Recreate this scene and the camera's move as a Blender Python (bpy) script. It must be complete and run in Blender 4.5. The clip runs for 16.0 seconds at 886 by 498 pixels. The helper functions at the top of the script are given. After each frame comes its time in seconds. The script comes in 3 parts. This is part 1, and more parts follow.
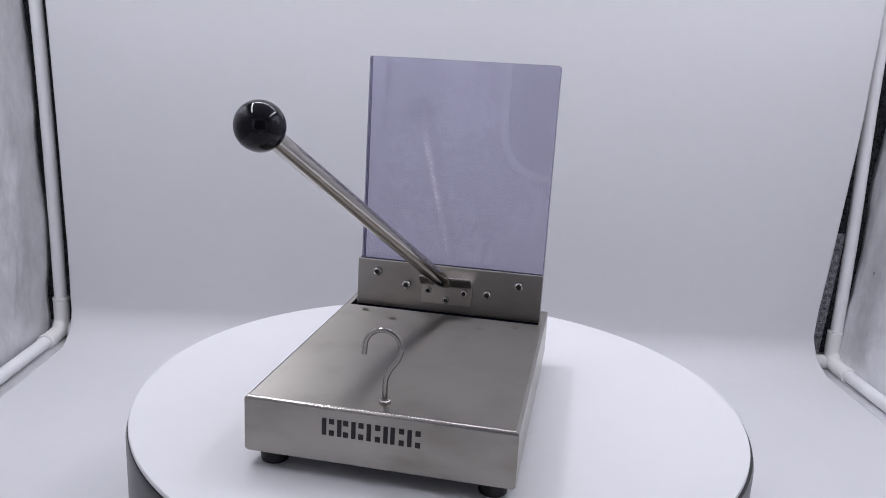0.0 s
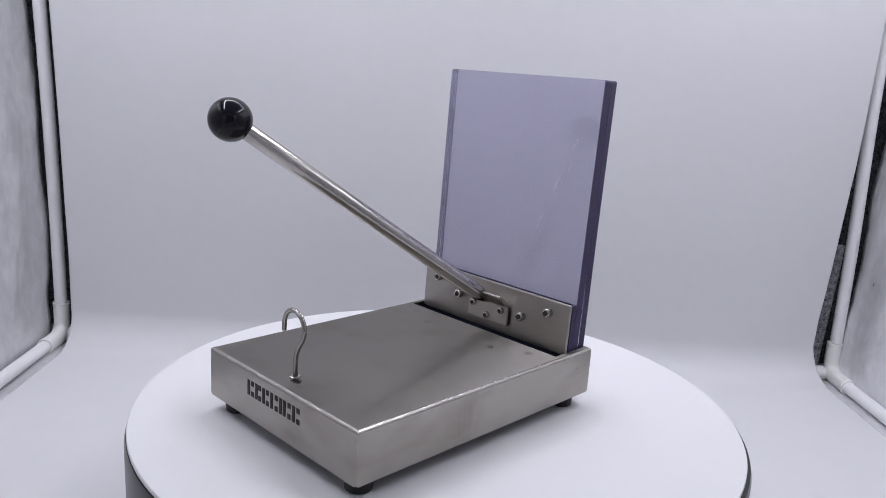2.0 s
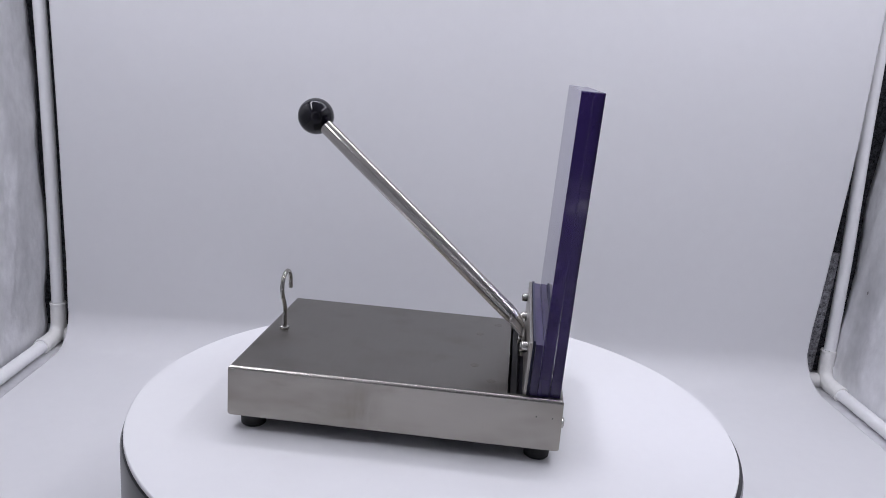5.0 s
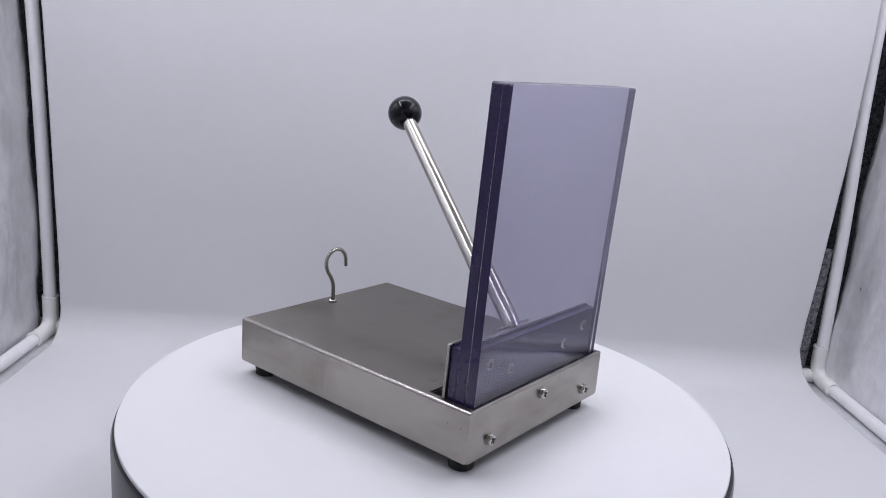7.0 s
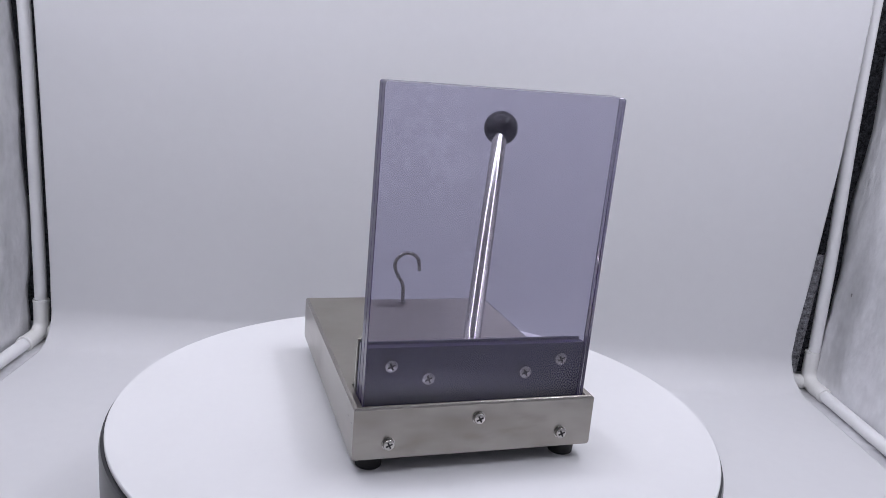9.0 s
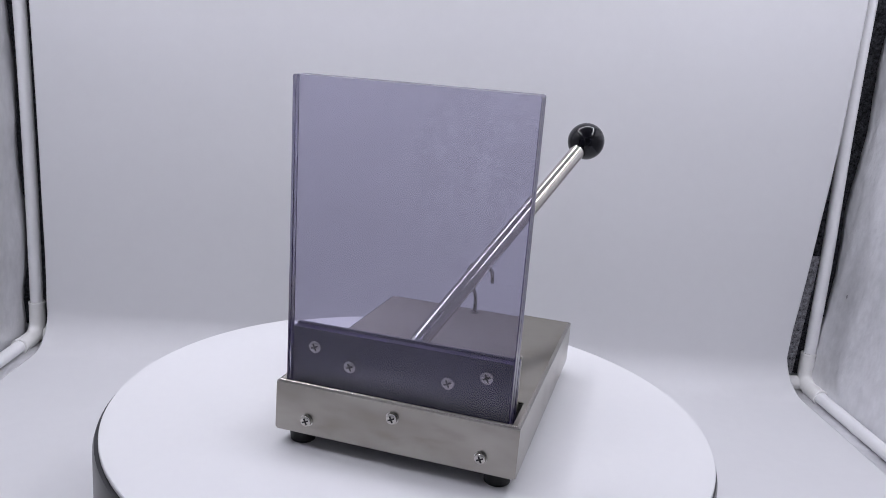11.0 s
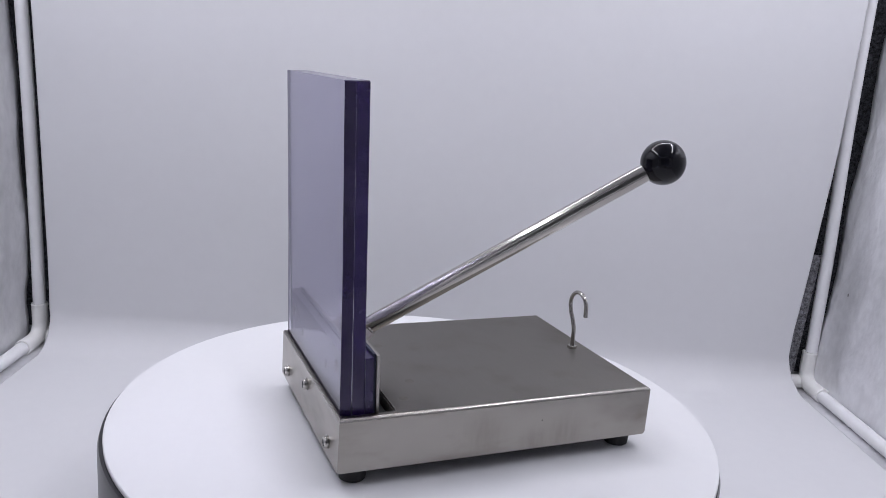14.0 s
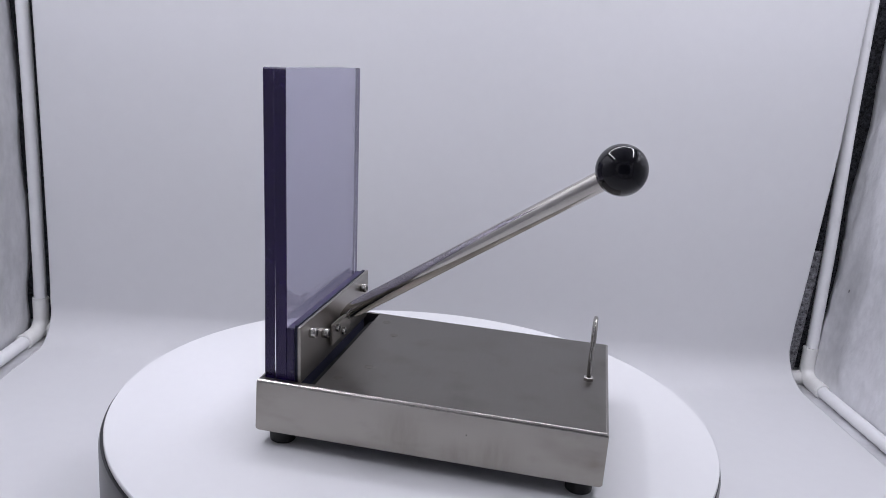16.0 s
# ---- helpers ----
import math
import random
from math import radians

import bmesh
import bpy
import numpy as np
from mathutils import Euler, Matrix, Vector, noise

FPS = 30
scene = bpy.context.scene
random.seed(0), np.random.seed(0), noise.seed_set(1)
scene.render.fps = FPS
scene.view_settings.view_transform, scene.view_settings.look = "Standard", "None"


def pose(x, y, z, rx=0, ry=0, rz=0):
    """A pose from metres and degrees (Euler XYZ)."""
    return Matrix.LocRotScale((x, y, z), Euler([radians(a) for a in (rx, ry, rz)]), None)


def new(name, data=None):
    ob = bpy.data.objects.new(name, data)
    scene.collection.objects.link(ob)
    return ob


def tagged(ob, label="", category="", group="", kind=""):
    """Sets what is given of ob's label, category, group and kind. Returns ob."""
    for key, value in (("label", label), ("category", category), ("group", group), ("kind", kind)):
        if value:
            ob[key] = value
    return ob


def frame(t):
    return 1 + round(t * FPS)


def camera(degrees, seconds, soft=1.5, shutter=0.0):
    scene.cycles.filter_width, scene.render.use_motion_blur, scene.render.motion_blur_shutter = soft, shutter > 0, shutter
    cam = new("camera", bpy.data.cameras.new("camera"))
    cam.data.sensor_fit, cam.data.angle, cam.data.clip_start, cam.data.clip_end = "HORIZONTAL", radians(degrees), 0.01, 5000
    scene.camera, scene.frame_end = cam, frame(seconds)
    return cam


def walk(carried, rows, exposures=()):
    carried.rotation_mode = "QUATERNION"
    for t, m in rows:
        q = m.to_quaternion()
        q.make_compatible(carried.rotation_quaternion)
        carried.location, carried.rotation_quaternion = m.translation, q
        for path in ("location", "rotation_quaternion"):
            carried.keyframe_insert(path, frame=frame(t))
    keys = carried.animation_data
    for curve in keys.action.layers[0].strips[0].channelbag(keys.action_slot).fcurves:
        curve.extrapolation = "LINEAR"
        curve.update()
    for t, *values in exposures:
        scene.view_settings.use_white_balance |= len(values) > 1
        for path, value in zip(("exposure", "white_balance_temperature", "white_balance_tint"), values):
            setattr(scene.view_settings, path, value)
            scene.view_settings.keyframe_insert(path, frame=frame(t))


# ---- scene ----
# ---------------------------------------------------------------- camera
cam = camera(58.46, 16.0, soft=0.75)
PATH = [
    (0, -0.0316, -0.7503, 0.3347, -1.786, -13.903, 3.102),
    (0.5, -0.0322, -0.7486, 0.3342, -1.899, -13.757, 3.266),
    (1, -0.0314, -0.7486, 0.3344, -1.946, -13.668, 3.365),
    (1.5, -0.0305, -0.7504, 0.3349, -1.850, -13.498, 3.493),
    (2, -0.0307, -0.7514, 0.3375, -1.698, -13.447, 3.576),
    (2.5, -0.0316, -0.7527, 0.3382, -1.635, -13.446, 3.694),
    (3, -0.0315, -0.7540, 0.3391, -1.597, -13.322, 3.794),
    (3.5, -0.0311, -0.7537, 0.3398, -1.567, -13.337, 3.851),
    (4, -0.0316, -0.7562, 0.3415, -1.669, -13.242, 3.975),
    (6.5, -0.0274, -0.7523, 0.3439, -2.146, -13.685, 4.398),
    (7, -0.0271, -0.7525, 0.3444, -2.249, -13.766, 4.488),
    (7.5, -0.0264, -0.7516, 0.3462, -2.378, -13.775, 4.560),
    (8, -0.0246, -0.7522, 0.3449, -2.460, -13.652, 4.630),
    (8.5, -0.0237, -0.7532, 0.3443, -2.563, -13.569, 4.687),
    (9, -0.0231, -0.7522, 0.3465, -2.606, -13.458, 4.730),
    (11.5, -0.0184, -0.7550, 0.3448, -2.770, -13.231, 4.650),
    (12, -0.0188, -0.7561, 0.3431, -2.837, -13.221, 4.597),
    (12.5, -0.0195, -0.7558, 0.3454, -2.774, -13.234, 4.548),
    (13, -0.0197, -0.7549, 0.3474, -2.745, -13.229, 4.522),
    (13.5, -0.0207, -0.7562, 0.3469, -2.684, -13.198, 4.513),
    (14, -0.0208, -0.7564, 0.3446, -2.661, -13.172, 4.473),
    (14.5, -0.0192, -0.7554, 0.3451, -2.633, -13.371, 4.617),
    (15, -0.0210, -0.7555, 0.3442, -2.661, -13.361, 4.593),
    (15.5, -0.0214, -0.7552, 0.3443, -2.694, -13.428, 4.605),
    (16, -0.0216, -0.7554, 0.3463, -2.659, -13.607, 4.590),
]
walk(cam, [(t, Matrix.Translation((x, y, z)) @ pose(0, 0, 0, 0, 0, yaw) @ pose(0, 0, 0, 90 + pitch) @ pose(0, 0, 0, 0, 0, roll))
           for t, x, y, z, yaw, pitch, roll in PATH])

# the turntable turns steadily about the world's z axis
START, RATE = -12.394, -16.9049


def turn(t):
    return START + RATE * t


# ---------------------------------------------------------------- world and light
world = bpy.data.worlds.new("room_light")
scene.world = world
world.use_nodes = True
world.node_tree.nodes["Background"].inputs[0].default_value = (0.8, 0.85, 1.0, 1)
world.node_tree.nodes["Background"].inputs[1].default_value = 0.12
scene.view_settings.exposure = 0.0

LED_COLOR = (0.90, 0.90, 1.0)
LED_POWER = 2.38
TOP = 1.02            # height of the tent's ceiling
FLOOR = -0.175        # the tent's floor, below the turntable's top at 0
XL, XR, YB, YF = -0.6415, 0.7105, 0.56, -0.80   # the pipe frame


def led_lamp(x, y, sx, sy, share):
    d = bpy.data.lights.new("led_strip_lamp", "AREA")
    d.shape, d.size, d.size_y = "RECTANGLE", sx, sy
    d.energy, d.color = LED_POWER * share * max(sx, sy), LED_COLOR
    ob = new("led_strip_lamp", d)
    ob.location = (x, y, TOP - 0.036)
    return ob


LEDS = [(0.035, 0.36, 1.00, 0.045, 1.22), (-0.48, -0.055, 0.045, 0.80, 1.55), (0.55, -0.055, 0.045, 0.80, 1.64)]
for led in LEDS:
    led_lamp(*led)


# ---------------------------------------------------------------- materials
def material(name, color, rough=0.5, metal=0.0, spread=0.06, size=40.0, fine=400.0, bump=0.0, bump_size=200.0,
             rough_spread=0.0, stretch=(1, 1, 1), relief=0.002, coat=0.0, ior=1.45, grain=0.0, tarnish=0.0, across=0.0, axis=(0, 0, 1), smudges=()):
    """A principled surface whose colour and gloss vary at a coarse and a fine scale."""
    m = bpy.data.materials.new(name)
    m.use_nodes = True
    n, l = m.node_tree.nodes, m.node_tree.links
    b = n["Principled BSDF"]
    b.inputs["Metallic"].default_value, b.inputs["IOR"].default_value = metal, ior
    b.inputs["Coat Weight"].default_value, b.inputs["Coat Roughness"].default_value = coat, 0.04
    co = n.new("ShaderNodeTexCoord")
    mp = n.new("ShaderNodeMapping")
    mp.inputs["Scale"].default_value = stretch
    l.new(co.outputs["Object"], mp.inputs["Vector"])
    a, f = n.new("ShaderNodeTexNoise"), n.new("ShaderNodeTexNoise")
    for node, sc, det in ((a, size, 4), (f, fine, 2)):
        node.inputs["Scale"].default_value, node.inputs["Detail"].default_value = sc, det
    l.new(co.outputs["Object"], a.inputs["Vector"])
    l.new(mp.outputs["Vector"], f.inputs["Vector"])
    mix = n.new("ShaderNodeMix")
    mix.data_type = "FLOAT"
    mix.inputs[0].default_value = 0.4
    l.new(a.outputs["Fac"], mix.inputs[2])
    l.new(f.outputs["Fac"], mix.inputs[3])
    ramp = n.new("ShaderNodeValToRGB")
    lo = tuple(max(0, c * (1 - spread)) for c in color)
    hi = tuple(min(1, c * (1 + spread)) for c in color)
    ramp.color_ramp.elements[0].position, ramp.color_ramp.elements[1].position = 0.32, 0.68
    ramp.color_ramp.elements[0].color, ramp.color_ramp.elements[1].color = (*lo, 1), (*hi, 1)
    l.new(mix.outputs[0], ramp.inputs["Fac"])
    color_out = ramp.outputs["Color"]
    if tarnish:
        # smoky stains with soft outlines, broad ones drawn out lengthwise and smaller smudges
        sp = n.new("ShaderNodeMapping")
        sp.inputs["Scale"].default_value = (0.7, 0.7, 1.6)
        l.new(co.outputs["Object"], sp.inputs["Vector"])
        add = n.new("ShaderNodeMath")
        add.operation, add.use_clamp = "ADD", True
        for k, (sc, lo_, hi_, most) in enumerate(((12, 0.46, 0.80, tarnish), (34, 0.50, 0.86, tarnish * 0.6))):
            st = n.new("ShaderNodeTexNoise")
            st.inputs["Scale"].default_value, st.inputs["Detail"].default_value, st.inputs["Distortion"].default_value = sc, 3, 0.15
            l.new(sp.outputs["Vector"], st.inputs["Vector"])
            sr = n.new("ShaderNodeMapRange")
            sr.interpolation_type = "SMOOTHSTEP"
            sr.inputs["From Min"].default_value, sr.inputs["From Max"].default_value = lo_, hi_
            sr.inputs["To Min"].default_value, sr.inputs["To Max"].default_value = 0.0, most
            l.new(st.outputs["Fac"], sr.inputs["Value"])
            l.new(sr.outputs["Result"], add.inputs[k])
        stain = add.outputs[0]
        for spot in smudges:
            # a rubbed smudge of upright streaks round one spot: its place in the thing's space, and its reach
            ds = n.new("ShaderNodeVectorMath")
            ds.operation = "DISTANCE"
            ds.inputs[1].default_value = spot[:3]
            l.new(co.outputs["Object"], ds.inputs[0])
            fade = n.new("ShaderNodeMapRange")
            fade.interpolation_type = "SMOOTHSTEP"
            fade.inputs["From Min"].default_value, fade.inputs["From Max"].default_value = 0.0, spot[3]
            fade.inputs["To Min"].default_value, fade.inputs["To Max"].default_value = 0.75, 0.0
            l.new(ds.outputs["Value"], fade.inputs["Value"])
            sc_ = n.new("ShaderNodeMapping")
            sc_.inputs["Scale"].default_value = (1, 1, 0.22)
            l.new(co.outputs["Object"], sc_.inputs["Vector"])
            sn = n.new("ShaderNodeTexNoise")
            sn.inputs["Scale"].default_value, sn.inputs["Detail"].default_value = 170, 4
            l.new(sc_.outputs["Vector"], sn.inputs["Vector"])
            up = n.new("ShaderNodeMath")
            up.operation = "MULTIPLY"
            l.new(fade.outputs["Result"], up.inputs[0])
            l.new(sn.outputs["Fac"], up.inputs[1])
            both = n.new("ShaderNodeMath")
            both.operation, both.use_clamp = "ADD", True
            l.new(stain, both.inputs[0])
            l.new(up.outputs[0], both.inputs[1])
            stain = both.outputs[0]
        sm = n.new("ShaderNodeMix")
        sm.data_type, sm.blend_type = "RGBA", "MULTIPLY"
        sm.inputs[7].default_value = (0.60, 0.575, 0.55, 1)
        l.new(stain, sm.inputs[0])
        l.new(color_out, sm.inputs[6])
        color_out = sm.outputs[2]
    l.new(color_out, b.inputs["Base Color"])
    if grain:
        # brushed along the thing's x axis: the gloss spreads across the grain
        cr = n.new("ShaderNodeVectorMath")
        cr.operation = "CROSS_PRODUCT"
        cr.inputs[1].default_value = (1.0, 0.03, 0.0)
        l.new(co.outputs["Normal"], cr.inputs[0])
        vt = n.new("ShaderNodeVectorTransform")
        vt.vector_type, vt.convert_from, vt.convert_to = "VECTOR", "OBJECT", "WORLD"
        l.new(cr.outputs["Vector"], vt.inputs["Vector"])
        nm = n.new("ShaderNodeVectorMath")
        nm.operation = "NORMALIZE"
        l.new(vt.outputs["Vector"], nm.inputs[0])
        l.new(nm.outputs["Vector"], b.inputs["Tangent"])
        b.inputs["Anisotropic"].default_value = grain
    if across:
        # turned on a lathe: the gloss spreads along the bar
        way = n.new("ShaderNodeCombineXYZ")
        for k in range(3):
            way.inputs[k].default_value = axis[k]
        tv = n.new("ShaderNodeVectorTransform")
        tv.vector_type, tv.convert_from, tv.convert_to = "VECTOR", "OBJECT", "WORLD"
        l.new(way.outputs[0], tv.inputs["Vector"])
        l.new(tv.outputs["Vector"], b.inputs["Tangent"])
        b.inputs["Anisotropic"].default_value = across
    rr = n.new("ShaderNodeMapRange")
    rr.inputs["From Min"].default_value, rr.inputs["From Max"].default_value = 0.3, 0.7
    rr.inputs["To Min"].default_value, rr.inputs["To Max"].default_value = max(0.0, rough - rough_spread), rough + rough_spread
    l.new(mix.outputs[0], rr.inputs["Value"])
    l.new(rr.outputs["Result"], b.inputs["Roughness"])
    if bump:
        t = n.new("ShaderNodeTexNoise")
        t.inputs["Scale"].default_value, t.inputs["Detail"].default_value = bump_size, 5
        l.new(mp.outputs["Vector"], t.inputs["Vector"])
        bp = n.new("ShaderNodeBump")
        bp.inputs["Strength"].default_value, bp.inputs["Distance"].default_value = bump, relief
        l.new(t.outputs["Fac"], bp.inputs["Height"])
        l.new(bp.outputs["Normal"], b.inputs["Normal"])
    return m


def clear_plastic(name, color, ior, shader="ShaderNodeBsdfGlass"):
    m = bpy.data.materials.new(name)
    m.use_nodes = True
    n, l = m.node_tree.nodes, m.node_tree.links
    n.remove(n["Principled BSDF"])
    g = n.new(shader)
    g.inputs["Color"].default_value, g.inputs["Roughness"].default_value, g.inputs["IOR"].default_value = (*color, 1), 0.0, ior
    l.new(g.outputs[0], n["Material Output"].inputs["Surface"])
    return m


def sawn_edge(name, through_color, surface_color):
    """The sawn edge of a tinted clear sheet: half clear, half scattered by saw marks; what comes through its whole breadth is dark."""
    m = material(name, surface_color, 0.28, 0.0, 0.25, 30, 300, ior=1.55)
    n, l = m.node_tree.nodes, m.node_tree.links
    c = n.new("ShaderNodeBsdfPrincipled")
    c.inputs["Base Color"].default_value, c.inputs["Roughness"].default_value = (*through_color, 1), 0.03
    c.inputs["Transmission Weight"].default_value, c.inputs["IOR"].default_value = 1.0, 1.55
    mix = n.new("ShaderNodeMixShader")
    mix.inputs[0].default_value = 0.55
    l.new(n["Principled BSDF"].outputs[0], mix.inputs[1])
    l.new(c.outputs[0], mix.inputs[2])
    l.new(mix.outputs[0], n["Material Output"].inputs["Surface"])
    return m


def glow(name, color, strength):
    m = bpy.data.materials.new(name)
    m.use_nodes = True
    b = m.node_tree.nodes["Principled BSDF"]
    b.inputs["Emission Color"].default_value, b.inputs["Emission Strength"].default_value = (*color, 1), strength
    return m


# top and walls are one sheet; the top's dimmer reflections are put in colour
STEEL = material("shaded_brushed_steel", (0.238, 0.2245, 0.206), 0.37, 1.0, 0.05, 14, 50, 0.0, 300, 0.02, (1, 6, 6), grain=1.0, tarnish=0.6)
STEEL_SIDE = material("lit_rolled_steel", (0.372, 0.352, 0.323), 0.28, 1.0, 0.03, 16, 22, 0.0, 300, 0.004, (1, 1, 3), grain=0.5, tarnish=0.75,
                      smudges=((-0.112, -0.062, 0.020, 0.030), (-0.112, -0.030, 0.016, 0.022), (-0.112, 0.020, 0.030, 0.030), (0.112, -0.03, 0.030, 0.034)))
FOLD = material("burnished_fold_steel", (0.38, 0.360, 0.334), 0.26, 1.0, 0.05, 30, 100)
PLATE = material("bracket_steel", (0.36, 0.340, 0.315), 0.34, 1.0, 0.05, 20, 60, 0.0, 300, 0.03, (1, 8, 8), grain=0.6, tarnish=0.3)
BALL = Vector((-0.1055, 0.0164, 0.2731))    # the lever's two ends
ROOT = Vector((0.0008, 0.2620, 0.0905))
AXIS = (BALL - ROOT).normalized()
MOUNT = material("bright_bent_steel", (0.50, 0.475, 0.44), 0.32, 1.0, 0.06, 25, 60, 0.0, 300, 0.03, (1, 8, 8), grain=0.4, tarnish=0.3)
ROD = material("turned_rod_steel", (0.46, 0.44, 0.41), 0.125, 1.0, 0.08, 40, 900, 0.0, 1500, 0.008, across=0.5, axis=AXIS)
WIRE = material("polished_wire_steel", (0.35, 0.335, 0.31), 0.15, 1.0, 0.08, 60, 900, 0.0, 1500, 0.03)
BOLT = material("bolt_steel", (0.50, 0.485, 0.455), 0.2, 1.0, 0.05, 200, 900)
KNOB = material("black_bakelite", (0.004, 0.004, 0.007), 0.07, 0.0, 0.2, 60, 300, ior=1.36)
RUBBER = material("black_rubber", (0.010, 0.010, 0.011), 0.55, 0.0, 0.2, 80, 500, 0.1, 500)
HOLLOW = material("dark_recess", (0.012, 0.012, 0.013), 0.6, 0.0, 0.2, 80, 400)
INK = material("dark_cut_lettering", (0.018, 0.016, 0.018), 0.55, 0.0, 0.2, 90, 400)
# near-black colour puts the slot's deep shade on the steel rail
RAIL = material("slot_shade_steel", (0.012, 0.012, 0.013), 0.5, 0.7, 0.2, 60, 300)
PLUG = material("plug_steel", (0.20, 0.182, 0.165), 0.35, 1.0, 0.15, 200, 600)
GASKET = material("dark_gasket", (0.022, 0.024, 0.050), 0.75, 0.0, 0.2, 60, 300)
SPACER = material("dark_violet_plastic", (0.024, 0.025, 0.055), 0.4, 0.0, 0.15, 25, 200, ior=1.5)
CLEAR = clear_plastic("violet_clear_plastic", (0.882, 0.876, 0.922), 1.58)
CONTACT = clear_plastic("violet_plastic_contact_face", (0.880, 0.874, 0.921), 1.58, "ShaderNodeBsdfRefraction")
EDGE = sawn_edge("violet_plastic_sawn_edge", (0.042, 0.020, 0.135), (0.036, 0.017, 0.120))
TABLE_TOP = material("matt_white_disc", (0.71, 0.71, 0.72), 0.55, 0.0, 0.012, 6, 90, 0.02, 300)
TABLE_SIDE = material("black_satin_side", (0.02, 0.02, 0.024), 0.3, 0.0, 0.2, 20, 200)
SHEET = material("white_matt_backdrop", (0.68, 0.68, 0.694), 0.6, 0.0, 0.015, 3, 60, 0.03, 120)
PIPE = material("white_plastic_pipe", (0.82, 0.82, 0.83), 0.35, 0.0, 0.03, 15, 200)
FITTING = material("white_plastic_fitting", (0.83, 0.825, 0.81), 0.38, 0.0, 0.03, 30, 200)
SILVER = material("crinkled_silver_fabric", (0.72, 0.72, 0.74), 0.36, 0.5, 0.16, 5, 60, 0.8, 14, 0.1, (1, 1, 0.7), relief=0.008)
FRONT_CLOTH = material("smooth_silver_fabric", (0.74, 0.74, 0.76), 0.27, 0.75, 0.08, 5, 60, 0.0, 14, 0.05)
HEM = material("glossy_white_binding", (0.80, 0.80, 0.81), 0.16, 0.0, 0.03, 15, 200)
# raised, speckled colour stands in for sheen on the cloth's grain
BLACK_CLOTH = material("black_coated_cloth", (0.050, 0.050, 0.058), 0.24, 0.0, 0.97, 150, 300, 1.0, 120, relief=0.006)
# speckled grey that paints glare on the crinkled black cloth
SHEEN = material("crinkled_grey_sheen", (0.17, 0.17, 0.185), 0.35, 0.2, 1.0, 130, 420, 1.0, 160, 0.1, relief=0.006)
ROOM = material("dim_room_wall", (0.42, 0.42, 0.44), 0.8, 0.0, 0.05, 2, 20)
LED = glow("led_diffuser", LED_COLOR, 6.0)


# ---------------------------------------------------------------- mesh helpers
def part(name, bm, mats, parent=None, label="", smooth=None):
    me = bpy.data.meshes.new(name)
    bmesh.ops.recalc_face_normals(bm, faces=bm.faces)
    bm.to_mesh(me)
    bm.free()
    for m in (mats if isinstance(mats, (list, tuple)) else [mats]):
        me.materials.append(m)
    if smooth is not None:
        for p in me.polygons:
            p.use_smooth = True
        me.set_sharp_from_angle(angle=radians(smooth))
    ob = new(name, me)
    if parent:
        ob.parent = parent
    if label:
        tagged(ob, label)
    return ob


def box(x0, x1, y0, y1, z0, z1, bevel=0.0, segments=2, bm=None, m=None):
    bm = bm or bmesh.new()
    r = bmesh.ops.create_cube(bm, size=1.0)
    t = Matrix.Translation(((x0 + x1) / 2, (y0 + y1) / 2, (z0 + z1) / 2)) @ Matrix.Diagonal((x1 - x0, y1 - y0, z1 - z0, 1))
    bmesh.ops.transform(bm, matrix=(m or Matrix()) @ t, verts=r["verts"])
    if bevel:
        es = {e for v in r["verts"] for e in v.link_edges}
        bmesh.ops.bevel(bm, geom=list(es), offset=bevel, segments=segments, affect="EDGES", profile=0.5)
    return bm


def lathe(profile, steps=32, m=None, bm=None):
    """A solid of revolution about z from (radius, height) pairs."""
    bm = bm or bmesh.new()
    rings = []
    for r, z in profile:
        if r < 1e-6:
            rings.append([bm.verts.new((0, 0, z))])
        else:
            rings.append([bm.verts.new((r * math.cos(2 * math.pi * k / steps), r * math.sin(2 * math.pi * k / steps), z)) for k in range(steps)])
    for a, b in zip(rings, rings[1:]):
        for k in range(steps):
            j = (k + 1) % steps
            if len(a) == 1:
                bm.faces.new((a[0], b[k], b[j]))
            elif len(b) == 1:
                bm.faces.new((a[k], a[j], b[0]))
            else:
                bm.faces.new((a[k], a[j], b[j], b[k]))
    for ring, flip in ((rings[0], True), (rings[-1], False)):
        if len(ring) > 1:
            bm.faces.new(ring[::-1] if flip else ring)
    if m is not None:
        bmesh.ops.transform(bm, matrix=m, verts=[v for ring in rings for v in ring])
    return bm


def tube(points, radius, steps=16, bm=None):
    """A round bar along a list of points, closed at both ends."""
    bm = bm or bmesh.new()
    pts = [Vector(p) for p in points]
    rings = []
    up = Vector((0, 0, 1)) if abs((pts[1] - pts[0]).normalized().z) < 0.9 else Vector((1, 0, 0))
    for i, p in enumerate(pts):
        d = (pts[min(i + 1, len(pts) - 1)] - pts[max(i - 1, 0)]).normalized()
        side = d.cross(up).normalized()
        up = side.cross(d).normalized()
        rings.append([bm.verts.new(p + radius * (math.cos(2 * math.pi * k / steps) * side + math.sin(2 * math.pi * k / steps) * up)) for k in range(steps)])
    for a, b in zip(rings, rings[1:]):
        for k in range(steps):
            bm.faces.new((a[k], a[(k + 1) % steps], b[(k + 1) % steps], b[k]))
    bm.faces.new(rings[0][::-1])
    bm.faces.new(rings[-1])
    return bm


def along(p, d):
    """A pose at p whose z axis points along d."""
    return Matrix.Translation(p) @ Vector(d).to_track_quat("Z", "Y").to_matrix().to_4x4()


